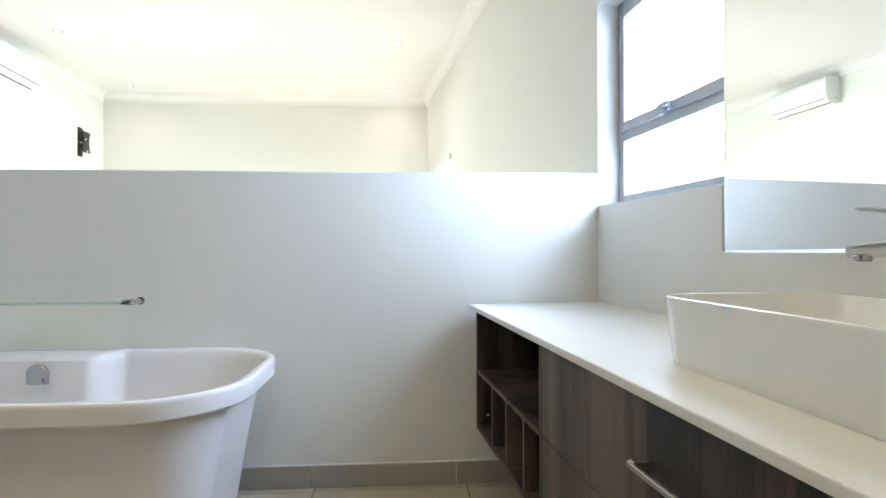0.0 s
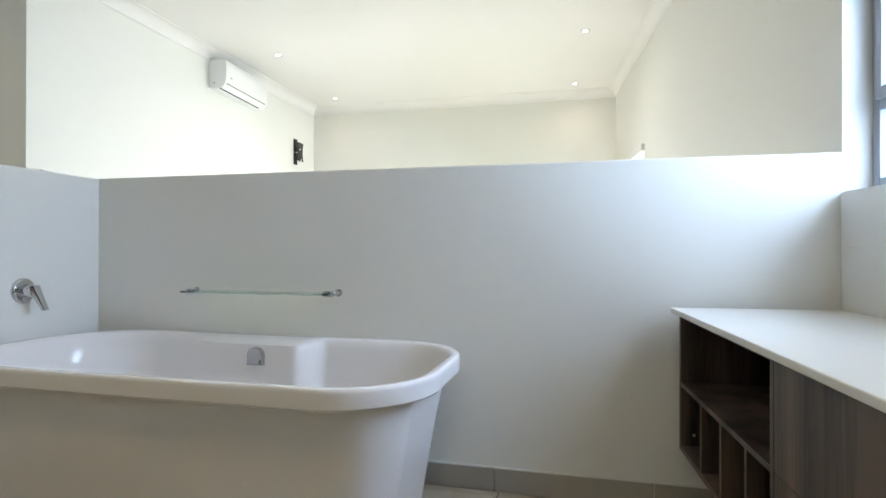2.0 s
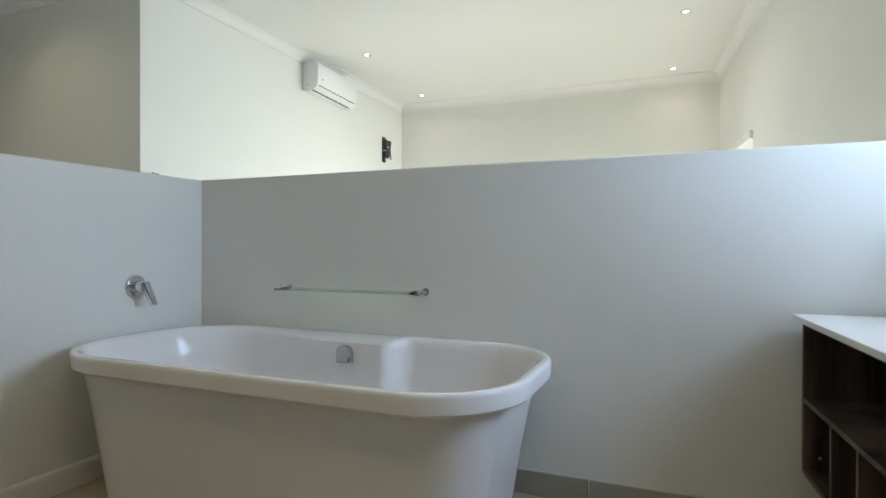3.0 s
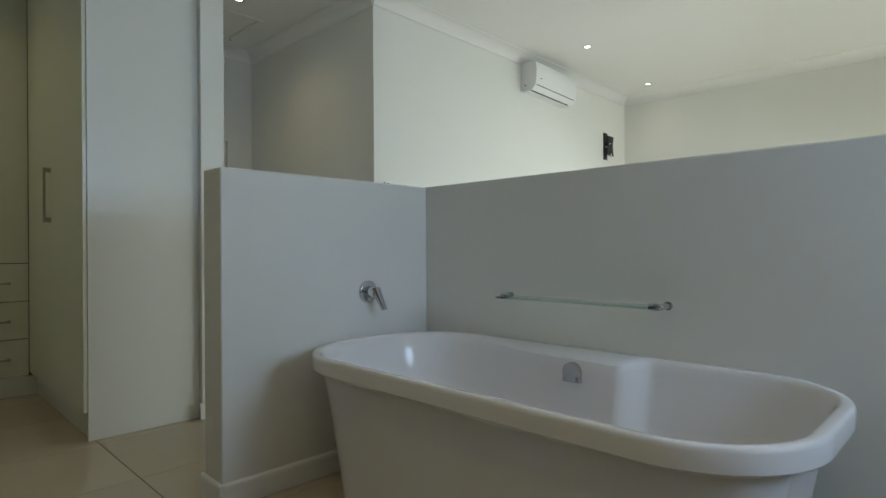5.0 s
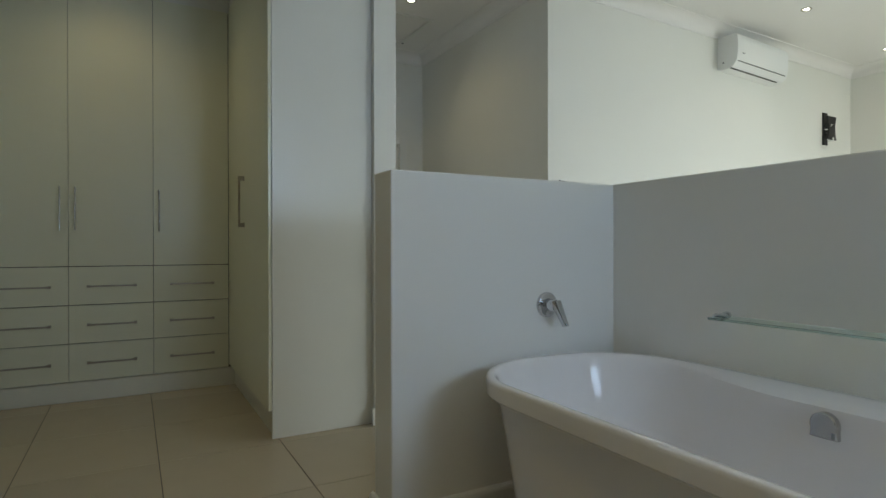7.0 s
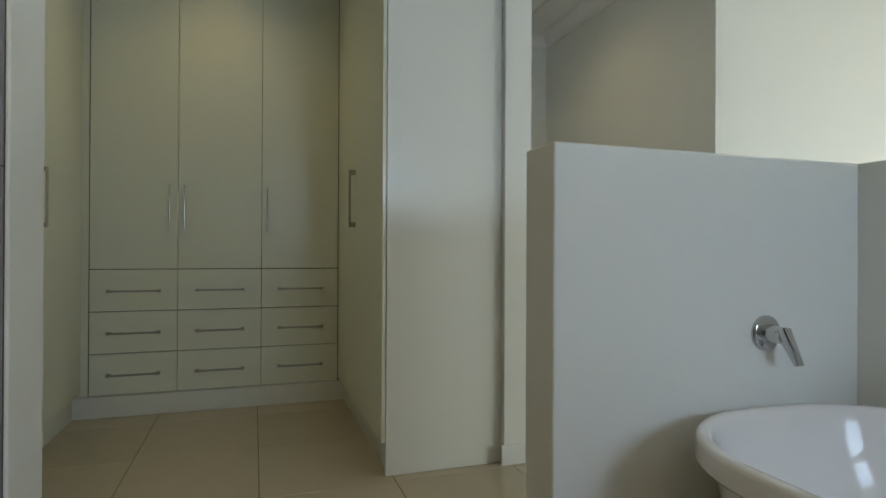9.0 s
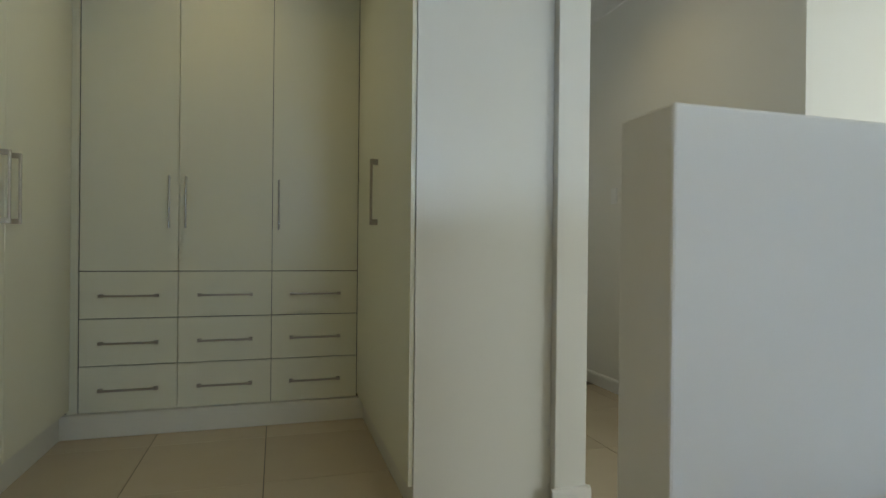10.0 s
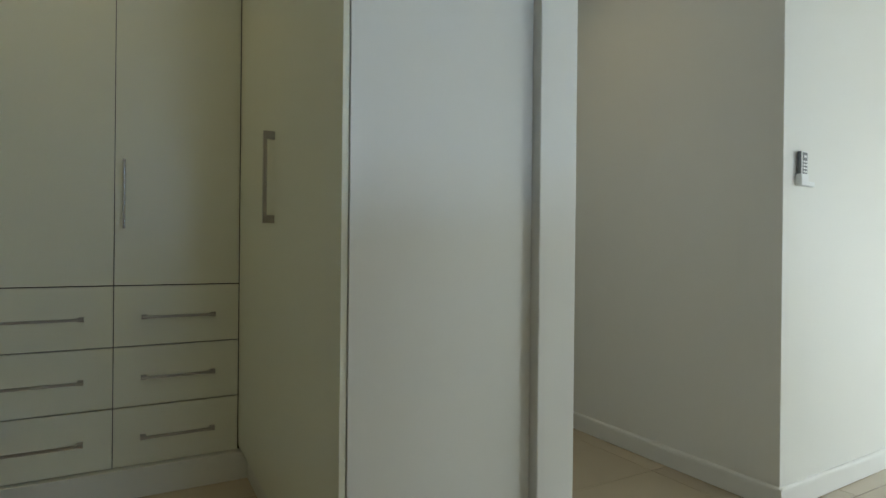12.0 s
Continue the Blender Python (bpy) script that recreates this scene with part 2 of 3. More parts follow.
box(bm, PEND - 0.2, PEND, PD0, PD1, PDZ, CEIL)
setting("wall_passage_end", bm, PAINT, "white-painted end wall of the passage with a doorway", "wall")
setting("wall_wardrobe_back", cube(PEND - 0.2, PEND - 0.02, -3.6, -0.664, 0, CEIL), PAINT, "white-painted wall behind the wardrobes", "wall")
setting("wall_wardrobe_south", cube(PEND - 0.02, -0.085, -3.6, -3.4, 0, CEIL), PAINT, "white-painted wall behind the wardrobes", "wall")
setting("wall_shower_pier", cube(-0.085, 0.09, -3.4, -2.211, 0, CEIL, 0.004), PAINT, "white-painted pier beside the shower", "wall")
setting("wall_bath_rear", cube(-0.06, 3.75, -3.6, -3.4, 0, CEIL), PAINT, "white-painted rear bathroom wall", "wall")
setting("wall_shower_side", cube(1.52, 1.64, -3.4, -2.72, 0, CEIL), PAINT, "white-painted side wall of the shower", "wall")
setting("ceiling", cube(PEND - 0.2, 3.8, -3.6, FAR + 0.22, CEIL, CEIL + 0.15), CEILING, "flat white-painted plaster ceiling", "ceiling")


def cove(name, m, length):
    """A plaster cove: local x=0 is the wall, local z=0 the ceiling."""
    out = [(0, 0), (0.102, 0), (0.102, -0.005)]
    for k in range(9):
        a = radians(90 * k / 8)
        out.append((0.100 - 0.090 * math.sin(a), -0.096 + 0.090 * math.cos(a)))
    out += [(0.006, -0.100), (0, -0.101)]
    return setting(name, prism(bmesh.new(), out, m, length), CEILING, "white plaster cove cornice under the ceiling", "cornice")


cove("trim_cornice_air_conditioner_wall", AC_SIDE @ pose(0.0005, 0, CEIL), 4.3)
cove("trim_cornice_far", pose(-1.4, FAR - 0.0005, CEIL, 0, 0, -90), 4.1)
cove("trim_cornice_bedroom_side", BED_SIDE @ pose(-0.0005, 4.95, CEIL, 0, 0, 180), 4.9)
cove("trim_cornice_passage", pose(PEND, YQ - 0.0005, CEIL, 0, 0, -90), -PEND - 1.255)
cove("trim_cornice_passage_end", pose(PEND + 0.0005, YP, CEIL), YQ - YP)
cove("trim_cornice_passage_south", pose(-1.205, YP + 0.0005, CEIL, 0, 0, 90), -PEND - 1.205)


def skirting(name, m, length, label="white-painted skirting board with a rounded top"):
    out = [(0, 0), (0.016, 0), (0.016, 0.075), (0.014, 0.086), (0.008, 0.092), (0, 0.094)]
    return setting(name, prism(bmesh.new(), out, m, length), TRIM, label, "skirting")


skirting("baseboard_return", pose(0.0005, -1.099, 0.003), 1.09)
skirting("baseboard_return_end", pose(-TH - 0.016, -1.0835, 0.003, 0, 0, -90) @ pose(0, 0, 0, 0, 0, 0), TH + 0.032)
skirting("baseboard_return_outer", pose(-TH - 0.0005, 0.0, 0.003, 0, 0, 180), 1.099)
skirting("baseboard_wardrobe_wall_end", pose(-1.2045, -0.680, 0.003), 0.172)
skirting("baseboard_wardrobe_wall_passage", pose(-1.189, YP + 0.0005, 0.003, 0, 0, 90), 1.9)
skirting("baseboard_passage", pose(PEND, YQ - 0.0005, 0.003, 0, 0, -90), -PEND - 1.239)
skirting("baseboard_air_conditioner_wall", AC_SIDE @ pose(0.0005, -0.016, 0.003), 4.2)
skirting("baseboard_bedroom_far", pose(-1.4, FAR - 0.0005, 0.003, 0, 0, -90), 1.09)

# ---- bathroom window ----
win = thing("window_1", "grey aluminium window with two panes, top-hung sash closed", "window", BATH_SIDE, kind="structure")
FX0, FX1 = 0.095, 0.145
bm = bmesh.new()
box(bm, FX0, FX1, W0 - 0.042, W0, WZ0, WZ1, 0.003)
box(bm, FX0, FX1, W1, W1 + 0.042, WZ0, WZ1, 0.003)
box(bm, FX0, FX1, W1 + 0.042, W0 - 0.042, WZ0, WZ0 + 0.045, 0.003)
box(bm, FX0, FX1, W1 + 0.042, W0 - 0.042, WZ1 - 0.045, WZ1, 0.003)
box(bm, FX0, FX1, W1 + 0.042, W0 - 0.042, 1.437, 1.478, 0.003)
part("window_frame", bm, ALU, win)
bm = bmesh.new()
box(bm, FX0 - 0.012, FX0 + 0.02, W0 - 0.07, W0 - 0.038, 1.474, WZ1 - 0.04, 0.003)
box(bm, FX0 - 0.012, FX0 + 0.02, W1 + 0.038, W1 + 0.07, 1.474, WZ1 - 0.04, 0.003)
box(bm, FX0 - 0.012, FX0 + 0.02, W1 + 0.07, W0 - 0.07, 1.474, 1.513, 0.003)
box(bm, FX0 - 0.012, FX0 + 0.02, W1 + 0.07, W0 - 0.07, WZ1 - 0.075, WZ1 - 0.04, 0.003)
sash = part("sash_frame", bm, ALU, win)
bm = cube(FX0 - 0.03, FX0 - 0.012, -0.425, -0.375, 1.478, 1.505, 0.004)
box(bm, FX0 - 0.052, FX0 - 0.03, -0.412, -0.392, 1.462, 1.497, 0.004)
box(bm, FX0 - 0.052, FX0 - 0.036, -0.46, -0.392, 1.487, 1.503, 0.004)
part("latch", bm, ALU, win, "grey cockspur latch", smooth=True)
for z0, z1, y0, y1 in ((WZ0 + 0.045, 1.437, W1 + 0.042, W0 - 0.042), (1.513, WZ1 - 0.075, W1 + 0.07, W0 - 0.07)):
    p = part("pane", cube(FX0 + 0.022, FX0 + 0.027, y0, y1, z0, z1), GLASS, win)
    p.visible_shadow = False
part("window_sill", cube(0.004, FX0, W1, W0, WZ0 - 0.004, WZ0 + 0.004), WALL_TILE, win)

# ---- glazed doors in the bedroom ----
gd = thing("door_1", "grey aluminium sliding garden doors under a white head board, closed", "door", BED_SIDE, kind="structure")
part("head_board", cube(-0.030, 0.02, D0 - 0.004, D1, DZ - 0.002, DZ + 0.062, 0.004), TRIM, gd, "white-painted head board")
part("sill", cube(0.0, 0.22, D0 + 0.001, D1 - 0.001, 0.002, 0.018, 0.002), ALU, gd)
for k in range(2):
    y0, y1 = D0 + k * (D1 - D0) / 2 + 0.001, D0 + (k + 1) * (D1 - D0) / 2 - 0.001
    x0 = 0.145 + 0.028 * k
    bm = bmesh.new()
    box(bm, x0, x0 + 0.026, y0, y0 + 0.06, 0.02, DZ - 0.003, 0.003)
    box(bm, x0, x0 + 0.026, y1 - 0.06, y1, 0.02, DZ - 0.003, 0.003)
    box(bm, x0, x0 + 0.026, y0 + 0.06, y1 - 0.06, 0.02, 0.10, 0.003)
    box(bm, x0, x0 + 0.026, y0 + 0.06, y1 - 0.06, DZ - 0.07, DZ - 0.003, 0.003)
    leaf = part("door_leaf", bm, ALU, gd)
    p = part("pane", cube(x0 + 0.010, x0 + 0.016, y0 + 0.06, y1 - 0.06, 0.10, DZ - 0.07), GLASS, leaf)
    p.visible_shadow = False

# unseen doors in the far wall, added to let daylight into the bedroom
gf = thing("door_3", "unseen grey aluminium sliding doors with clear panes, closed, added as a daylight opening", "door", kind="structure")
for k in range(3):
    x0, x1 = G0 + k * (G1 - G0) / 3 + 0.001, G0 + (k + 1) * (G1 - G0) / 3 - 0.001
    bm = bmesh.new()
    box(bm, x0, x0 + 0.06, FAR + 0.12, FAR + 0.16, 0, GZ - 0.001, 0.003)
    box(bm, x1 - 0.06, x1, FAR + 0.12, FAR + 0.16, 0, GZ - 0.001, 0.003)
    box(bm, x0 + 0.06, x1 - 0.06, FAR + 0.12, FAR + 0.16, 0, 0.08, 0.003)
    box(bm, x0 + 0.06, x1 - 0.06, FAR + 0.12, FAR + 0.16, GZ - 0.07, GZ - 0.001, 0.003)
    leaf = part("door_leaf", bm, ALU, gf)
    p = part("pane", cube(x0 + 0.06, x1 - 0.06, FAR + 0.137, FAR + 0.143, 0.08, GZ - 0.07), GLASS, leaf)
    p.visible_shadow = False

# ---- door at the end of the passage ----
pd = thing("door_2", "white-painted door in a white frame at the passage's end, closed", "door", kind="structure")
bm = bmesh.new()
box(bm, PEND - 0.06, PEND + 0.02, PD0 - 0.06, PD0 + 0.01, 0, PDZ + 0.06, 0.004)
box(bm, PEND - 0.06, PEND + 0.02, PD1 - 0.01, PD1 + 0.06, 0, PDZ + 0.06, 0.004)
box(bm, PEND - 0.06, PEND + 0.02, PD0 + 0.01, PD1 - 0.01, PDZ - 0.01, PDZ + 0.06, 0.004)
part("door_frame", bm, TRIM, pd)
leaf = part("door_leaf", cube(PEND - 0.05, PEND - 0.01, PD0 + 0.01, PD1 - 0.01, 0.01, PDZ - 0.01, 0.002), DOOR_WOOD, pd)
bm = tube(bmesh.new(), (PEND - 0.01, 0.33, 1.02), (PEND + 0.045, 0.33, 1.02), 0.011)
tube(bm, (PEND + 0.04, 0.335, 1.02), (PEND + 0.04, 0.22, 1.02), 0.009)
part("door_handle", bm, STEEL, leaf, smooth=True)


# ---- bath ----
def rounded(x0, x1, y0, y1, r, n=14, left=0.0):
    """A rounded rectangle, counter-clockwise from the lower right corner, with points along its sides too."""
    r = min(r, 0.49 * (x1 - x0), 0.49 * (y1 - y0))
    pts = []
    q = min(r + left, 0.49 * (x1 - x0), 0.49 * (y1 - y0))
    corners = ((x1 - r, y0 + r, -90, r), (x1 - r, y1 - r, 0, r), (x0 + q, y1 - q, 90, q), (x0 + q, y0 + q, 180, q))
    for i, (cx, cy, a0, r) in enumerate(corners):
        arc = [(cx + r * math.cos(radians(a0 + 90 * k / n)), cy + r * math.sin(radians(a0 + 90 * k / n))) for k in range(n + 1)]
        pts += arc
        nx, ny, na, nr = corners[(i + 1) % 4]
        ex, ey = nx + nr * math.cos(radians(na)), ny + nr * math.sin(radians(na))
        sx, sy = arc[-1]
        for k in range(1, 72):
            pts.append((sx + (ex - sx) * k / 72, sy + (ey - sy) * k / 72))
    return pts


def smoothstep(a, b, x):
    t = max(0.0, min(1.0, (x - a) / (b - a)))
    return t * t * (3 - 2 * t)


def build_bath():
    t = thing("bathtub", "white freestanding acrylic bath with a flared skirt and broad rolled rim", "bathtub")
    X0, X1, Y0, Y1, Z = 0.034, 1.852, -0.870, -0.008, 0.590

    def ring(ix, iy, z, r, bulge=0.0):
        out = []
        for x, y in rounded(X0 + ix, X1 - ix, Y0 + iy, Y1 - iy, r, left=0.055):
            if bulge and y > (Y0 + Y1) / 2:
                y -= bulge * smoothstep(0.30, 0.86, x) * (1 - smoothstep(1.135, 1.225, x))
            out.append((x, y, z))
        return out

    # skirt: hollow flare up to the rim
    rings = []
    for f in range(13):
        k = f / 12
        rings.append(ring(0.056 + 0.098 * (1 - k) ** 0.82, 0.052 + 0.062 * (1 - k) ** 0.82, 0.012 + k * (Z - 0.076), 0.15 + 0.05 * k))
    body = bmesh.new()
    loft(body, rings, close_first=True)
    part("skirt", body, ACRYLIC, t, smooth=True)

    # rolled rim and basin
    rings = [ring(0.058, 0.054, Z - 0.069, 0.20), ring(0.008, 0.008, Z - 0.064, 0.297), ring(0.001, 0.001, Z - 0.056, 0.304),
             ring(0.0, 0.0, Z - 0.014, 0.305), ring(0.002, 0.002, Z - 0.006, 0.303), ring(0.006, 0.006, Z - 0.0015, 0.299), ring(0.012, 0.012, Z, 0.293)]
    rings += [ring(0.028, 0.028, Z - 0.0008, 0.264, 0.020), ring(0.036, 0.035, Z - 0.004, 0.258, 0.062), ring(0.043, 0.040, Z - 0.011, 0.253, 0.096),
              ring(0.048, 0.044, Z - 0.020, 0.250, 0.112)]
    for f in range(1, 23):
        a = radians(90 * f / 22)
        k = f / 22
        inset = 0.12 * k + 0.19 * (1 - math.cos(a)) ** 1.5
        rings.append(ring(0.050 + inset * 1.35, 0.045 + inset * 0.72, Z - 0.020 - 0.405 * math.sin(a) ** 1.12, 0.250 - 0.09 * k, 0.114 * (1 - 0.75 * k)))
    basin = bmesh.new()
    loft(basin, rings, close_last=True)
    part("basin", basin, ACRYLIC, t, smooth=True)

    # overflow cover: a disc with a flat foot
    bm = bmesh.new()
    prof = [(0.037 * math.cos(radians(a)), 0.037 * math.sin(radians(a))) for a in range(-20, 201, 10)]
    prof = [(0.037, -0.036)] + prof + [(-0.037, -0.036)]
    cx, cy, cz = 0.970, -0.184, 0.526
    loft(bm, [[(cx + u, cy + 0.012, cz + v) for u, v in prof], [(cx + u, cy - 0.006, cz + v) for u, v in prof],
              [(cx + u * 0.88, cy - 0.010, cz + v * 0.88) for u, v in prof]], True, True)
    cover = part("overflow_cover", bm, SATIN, t, "satin chrome overflow cover with a flat foot")
    part("overflow_slot", cube(cx + 0.023, cx + 0.032, cy - 0.0112, cy - 0.0095, cz - 0.031, cz - 0.014), GREY_PLASTIC, cover, "dark overflow slot")
    bm = tube(bmesh.new(), (0.983, -0.44, 0.160), (0.983, -0.44, 0.172), 0.036)
    part("waste_plug", bm, CHROME, t, "round chrome waste", smooth=True)
    return t


build_bath()

# ---- bath mixer on the return wall ----
mx = thing("bath_mixer", "chrome concealed bath mixer with a lever on a round plate", "mixer tap", pose(0.0, -0.384, 0.790))
bm = bmesh.new()
ringset = [(0.000, 0.052), (0.006, 0.052), (0.010, 0.049), (0.012, 0.043), (0.0121, 0.0)]
loft(bm, [[(x, r * math.cos(radians(a)), r * math.sin(radians(a))) for a in range(0, 360, 9)] for x, r in ringset[:-1]], True, True)
part("cover_plate", bm, CHROME, mx, "round chrome cover plate", smooth=True)
bm = tube(bmesh.new(), (0.008, 0, 0), (0.066, 0, 0), 0.027, 0.024, 28)
part("cartridge_body", bm, CHROME, mx, smooth=True)
bm = bmesh.new()
lever = []
for k in range(9):
    f = k / 8
    cx, cy, cz = 0.060 + 0.028 * f, 0.030 * f - 0.002, 0.016 - 0.098 * f
    w, h = 0.025 - 0.009 * f, 0.022 - 0.012 * f
    lever.append([(cx + h * math.sin(radians(a)) * 0.8, cy + w * math.cos(radians(a)), cz + h * 0.35 * math.sin(radians(a))) for a in range(0, 360, 24)])
loft(bm, lever, True, True)
part("lever", bm, CHROME, mx, "tapered chrome lever", smooth=True)

# ---- glass shelf ----
gs = thing("glass_shelf", "green-edged glass shelf on two chrome brackets above the bath", "shelf")
p = part("glass_plate", cube(0.560, 1.238, -0.128, -0.022, 0.774, 0.782, 0.0015), GREEN_GLASS, gs)
p.visible_shadow = False
for x, s in ((0.550, 1), (1.258, -1)):
    bm = tube(bmesh.new(), (x, -0.001, 0.779), (x, -0.010, 0.779), 0.016, seg=28)
    tube(bm, (x, -0.008, 0.779), (x, -0.060, 0.779), 0.011)
    bmesh.ops.create_uvsphere(bm, u_segments=18, v_segments=12, radius=0.0125, matrix=Matrix.Translation((x, -0.066, 0.779)))
    box(bm, min(x, x + s * 0.042), max(x, x + s * 0.042), -0.078, -0.056, 0.783, 0.790, 0.002)
    box(bm, min(x, x + s * 0.042), max(x, x + s * 0.042), -0.078, -0.056, 0.766, 0.773, 0.002)
    part("bracket", bm, CHROME, gs, "chrome bracket with a round rose", smooth=True)

# ---- vanity: open shelf unit, drawer unit, top, basin, mixer ----
VF = -0.535
VZ0, VZ1 = 0.245, 0.735
unit = thing("open_shelf_unit", "wall-hung dark oak open unit with a shelf and three dividers", "cabinet", VANITY)
for y0, y1, nm in ((-0.022, -0.004, "side_panel"), (-0.842, -0.824, "side_panel")):
    part(nm, cube(VF, -0.03, y0, y1, VZ0, VZ1, 0.001), WOOD, unit)
part("bottom_panel", cube(VF, -0.03, -0.824, -0.022, VZ0, VZ0 + 0.016), WOOD, unit)
part("back_panel", cube(-0.042, -0.03, -0.824, -0.022, VZ0 + 0.016, VZ1), WOOD, unit)
part("shelf", cube(VF + 0.002, -0.042, -0.824, -0.022, 0.472, 0.488), WOOD, unit)
part("top_rail", cube(VF + 0.002, -0.042, -0.824, -0.022, VZ1 - 0.016, VZ1), WOOD, unit)
for y in (-0.272, -0.470, -0.668):
    part("divider", cube(VF + 0.002, -0.042, y - 0.008, y + 0.008, VZ0 + 0.016, 0.472), WOOD, unit)
part("cam_screw", tube(bmesh.new(), (VF + 0.045, -0.0225, 0.30), (VF + 0.045, -0.024, 0.30), 0.005), WHITE_PLASTIC, unit, "small white screw cap")


def bar_handle(a, b, stand, d, w=0.010):
    """A square bar pull from a to b, held off the door by d in the direction stand."""
    a, b, s = Vector(a), Vector(b), Vector(stand).normalized()
    bm = bmesh.new()
    along = (b - a).normalized()
    side = along.cross(s)
    L = (b - a).length

    def block(c, la, ls, lw, bev=0.0015):
        r = bmesh.ops.create_cube(bm, size=1.0)
        for v in r["verts"]:
            v.co = c + along * (v.co.x * la) + s * (v.co.y * ls) + side * (v.co.z * lw)
        bmesh.ops.bevel(bm, geom=list({e for v in r["verts"] for e in v.link_edges}), offset=bev, segments=1, affect="EDGES")

    block((a + b) / 2 + s * d, L, w * 0.8, w)
    for q, k in ((a, 1), (b, -1)):
        block(q + along * (k * w * 0.9) + s * (d / 2), w * 1.8, d, w * 1.5)
    return bm


def rod_handle(a, b, stand, d, rad=0.0055):
    """A round bar pull from a to b on two posts, held off the door by d in the direction stand."""
    a, b, s = Vector(a), Vector(b), Vector(stand).normalized()
    along = (b - a).normalized()
    bm = tube(bmesh.new(), a + s * d, b + s * d, rad, seg=16)
    for q, k in ((a, 1), (b, -1)):
        tube(bm, q + along * (k * rad * 2), q + along * (k * rad * 2) + s * d, rad * 0.9, seg=12)
    return bm


drawers = thing("drawer_unit", "wall-hung dark oak vanity unit with deep drawers", "cabinet", VANITY)
part("body", cube(VF + 0.022, -0.03, -2.40, -0.845, VZ0, VZ1), WOOD, drawers)
for j, (y0, y1) in enumerate(((-2.398, -0.846),)):
    for z0, z1, hz in ((0.4835, VZ1 - 0.006, 0.615), (VZ0, 0.4805, 0.375)):
        d = part("drawer_front", cube(VF, VF + 0.020, y0, y1, z0, z1, 0.0012), WOOD, drawers)
        part("handle", bar_handle((VF, -1.715, hz), (VF, -1.395, hz), (-1, 0, 0), 0.030, 0.011), STEEL, d, "brushed steel bar handle", smooth=False)

ctop = new("vanity_worktop", mesh_of("vanity_worktop", cube(-0.565, 0.11, -2.42, -0.003, 0.736, 0.755, 0.003), STONE))
ctop.matrix_world = VANITY
tagged(ctop, "white quartz vanity worktop along the side wall", "worktop")

wb = thing("wash_basin", "white ceramic rectangular vessel basin standing on the worktop", "basin", BASIN)
bm = bmesh.new()
BX0, BX1, BY0, BY1 = -0.402, -0.022, -1.850, -1.218


def bring(i, z, r):
    return [(x, y, z) for x, y in rounded(BX0 + i, BX1 - i, BY0 + i, BY1 - i, r, 10)]


loft(bm, [bring(0.016, 0.7542, 0.075), bring(0.0135, 0.758, 0.078), bring(0.011, 0.775, 0.08), bring(0.0, 0.880, 0.09), bring(0.0015, 0.885, 0.089),
          bring(0.006, 0.8865, 0.085), bring(0.011, 0.885, 0.081), bring(0.0135, 0.880, 0.079), bring(0.026, 0.800, 0.07), bring(0.040, 0.778, 0.06), bring(0.09, 0.770, 0.04)], True, True)
part("bowl", bm, CERAMIC, wb, smooth=True)
part("waste", tube(bmesh.new(), (-0.21, -1.57, 0.768), (-0.21, -1.57, 0.774), 0.03), CHROME, wb, "round chrome waste", smooth=True)

bt = thing("basin_mixer", "tall chrome basin mixer with a flat lever", "mixer tap", BASIN)
MX, MY = -0.062, -1.600
bm = tube(bmesh.new(), (MX, MY, 0.884), (MX, MY, 0.892), 0.030, seg=28)
tube(bm, (MX, MY, 0.890), (MX, MY, 1.012), 0.024, seg=28)
part("column", bm, CHROME, bt, smooth=True)
bm = bmesh.new()
a, b = Vector((MX, MY, 0.984)), Vector((-0.212, -1.502, 0.972))
way = (b - a).normalized()
side = way.cross(Vector((0, 0, 1))).normalized()
up = side.cross(way)
rings = []
for k in range(13):
    f = k / 12
    c = a.lerp(b, f)
    w, h = 0.019 - 0.001 * f, 0.013 - 0.001 * f
    if f > 0.9:
        w, h = w * 0.93, h * 0.9
    rings.append([c + side * (w * math.cos(radians(q))) + up * (h * math.sin(radians(q))) for q in range(0, 360, 18)])
loft(bm, rings, True, True)
tube(bm, b - way * 0.020 + Vector((0, 0, -0.004)), b - way * 0.020 + Vector((0, 0, -0.0155)), 0.0135)
part("spout", bm, CHROME, bt, smooth=True)
part("aerator", tube(bmesh.new(), b - way * 0.020 + Vector((0, 0, -0.0150)), b - way * 0.020 + Vector((0, 0, -0.0170)), 0.011), GREY_PLASTIC, bt, "dark aerator under the spout", smooth=True)
bm = bmesh.new()
a, b = Vector((MX, MY, 1.020)), Vector((-0.205, -1.512, 1.040))
rings = []
for k in range(9):
    f = k / 8
    c = a.lerp(b, f)
    w, h = 0.025 - 0.013 * f, 0.011 - 0.008 * f
    rings.append([c + side * (w * math.cos(radians(q))) + up * (h * math.sin(radians(q))) for q in range(0, 360, 24)])
loft(bm, rings, True, True)
tube(bm, (MX, MY, 1.010), (MX, MY, 1.032), 0.025, 0.022, 28)
part("lever", bm, CHROME, bt, "flat chrome lever", smooth=True)

# ---- mirror ----
mr = thing("wall_mirror", "large frameless mirror on the wall above the basin", "mirror", BATH_SIDE)
bm = bmesh.new()
loft(bm, [[(x, -2.42 + i, 0.968 + i), (x, -0.833 - i, 0.968 + i), (x, -0.833 - i, 2.35 - i), (x, -2.42 + i, 2.35 - i)] for x, i in ((-0.0078, 0), (-0.0093, 0), (-0.0112, 0.010))], True, True)
part("mirror_glass", bm, MIRROR, mr, "silvered glass with a bevelled edge")
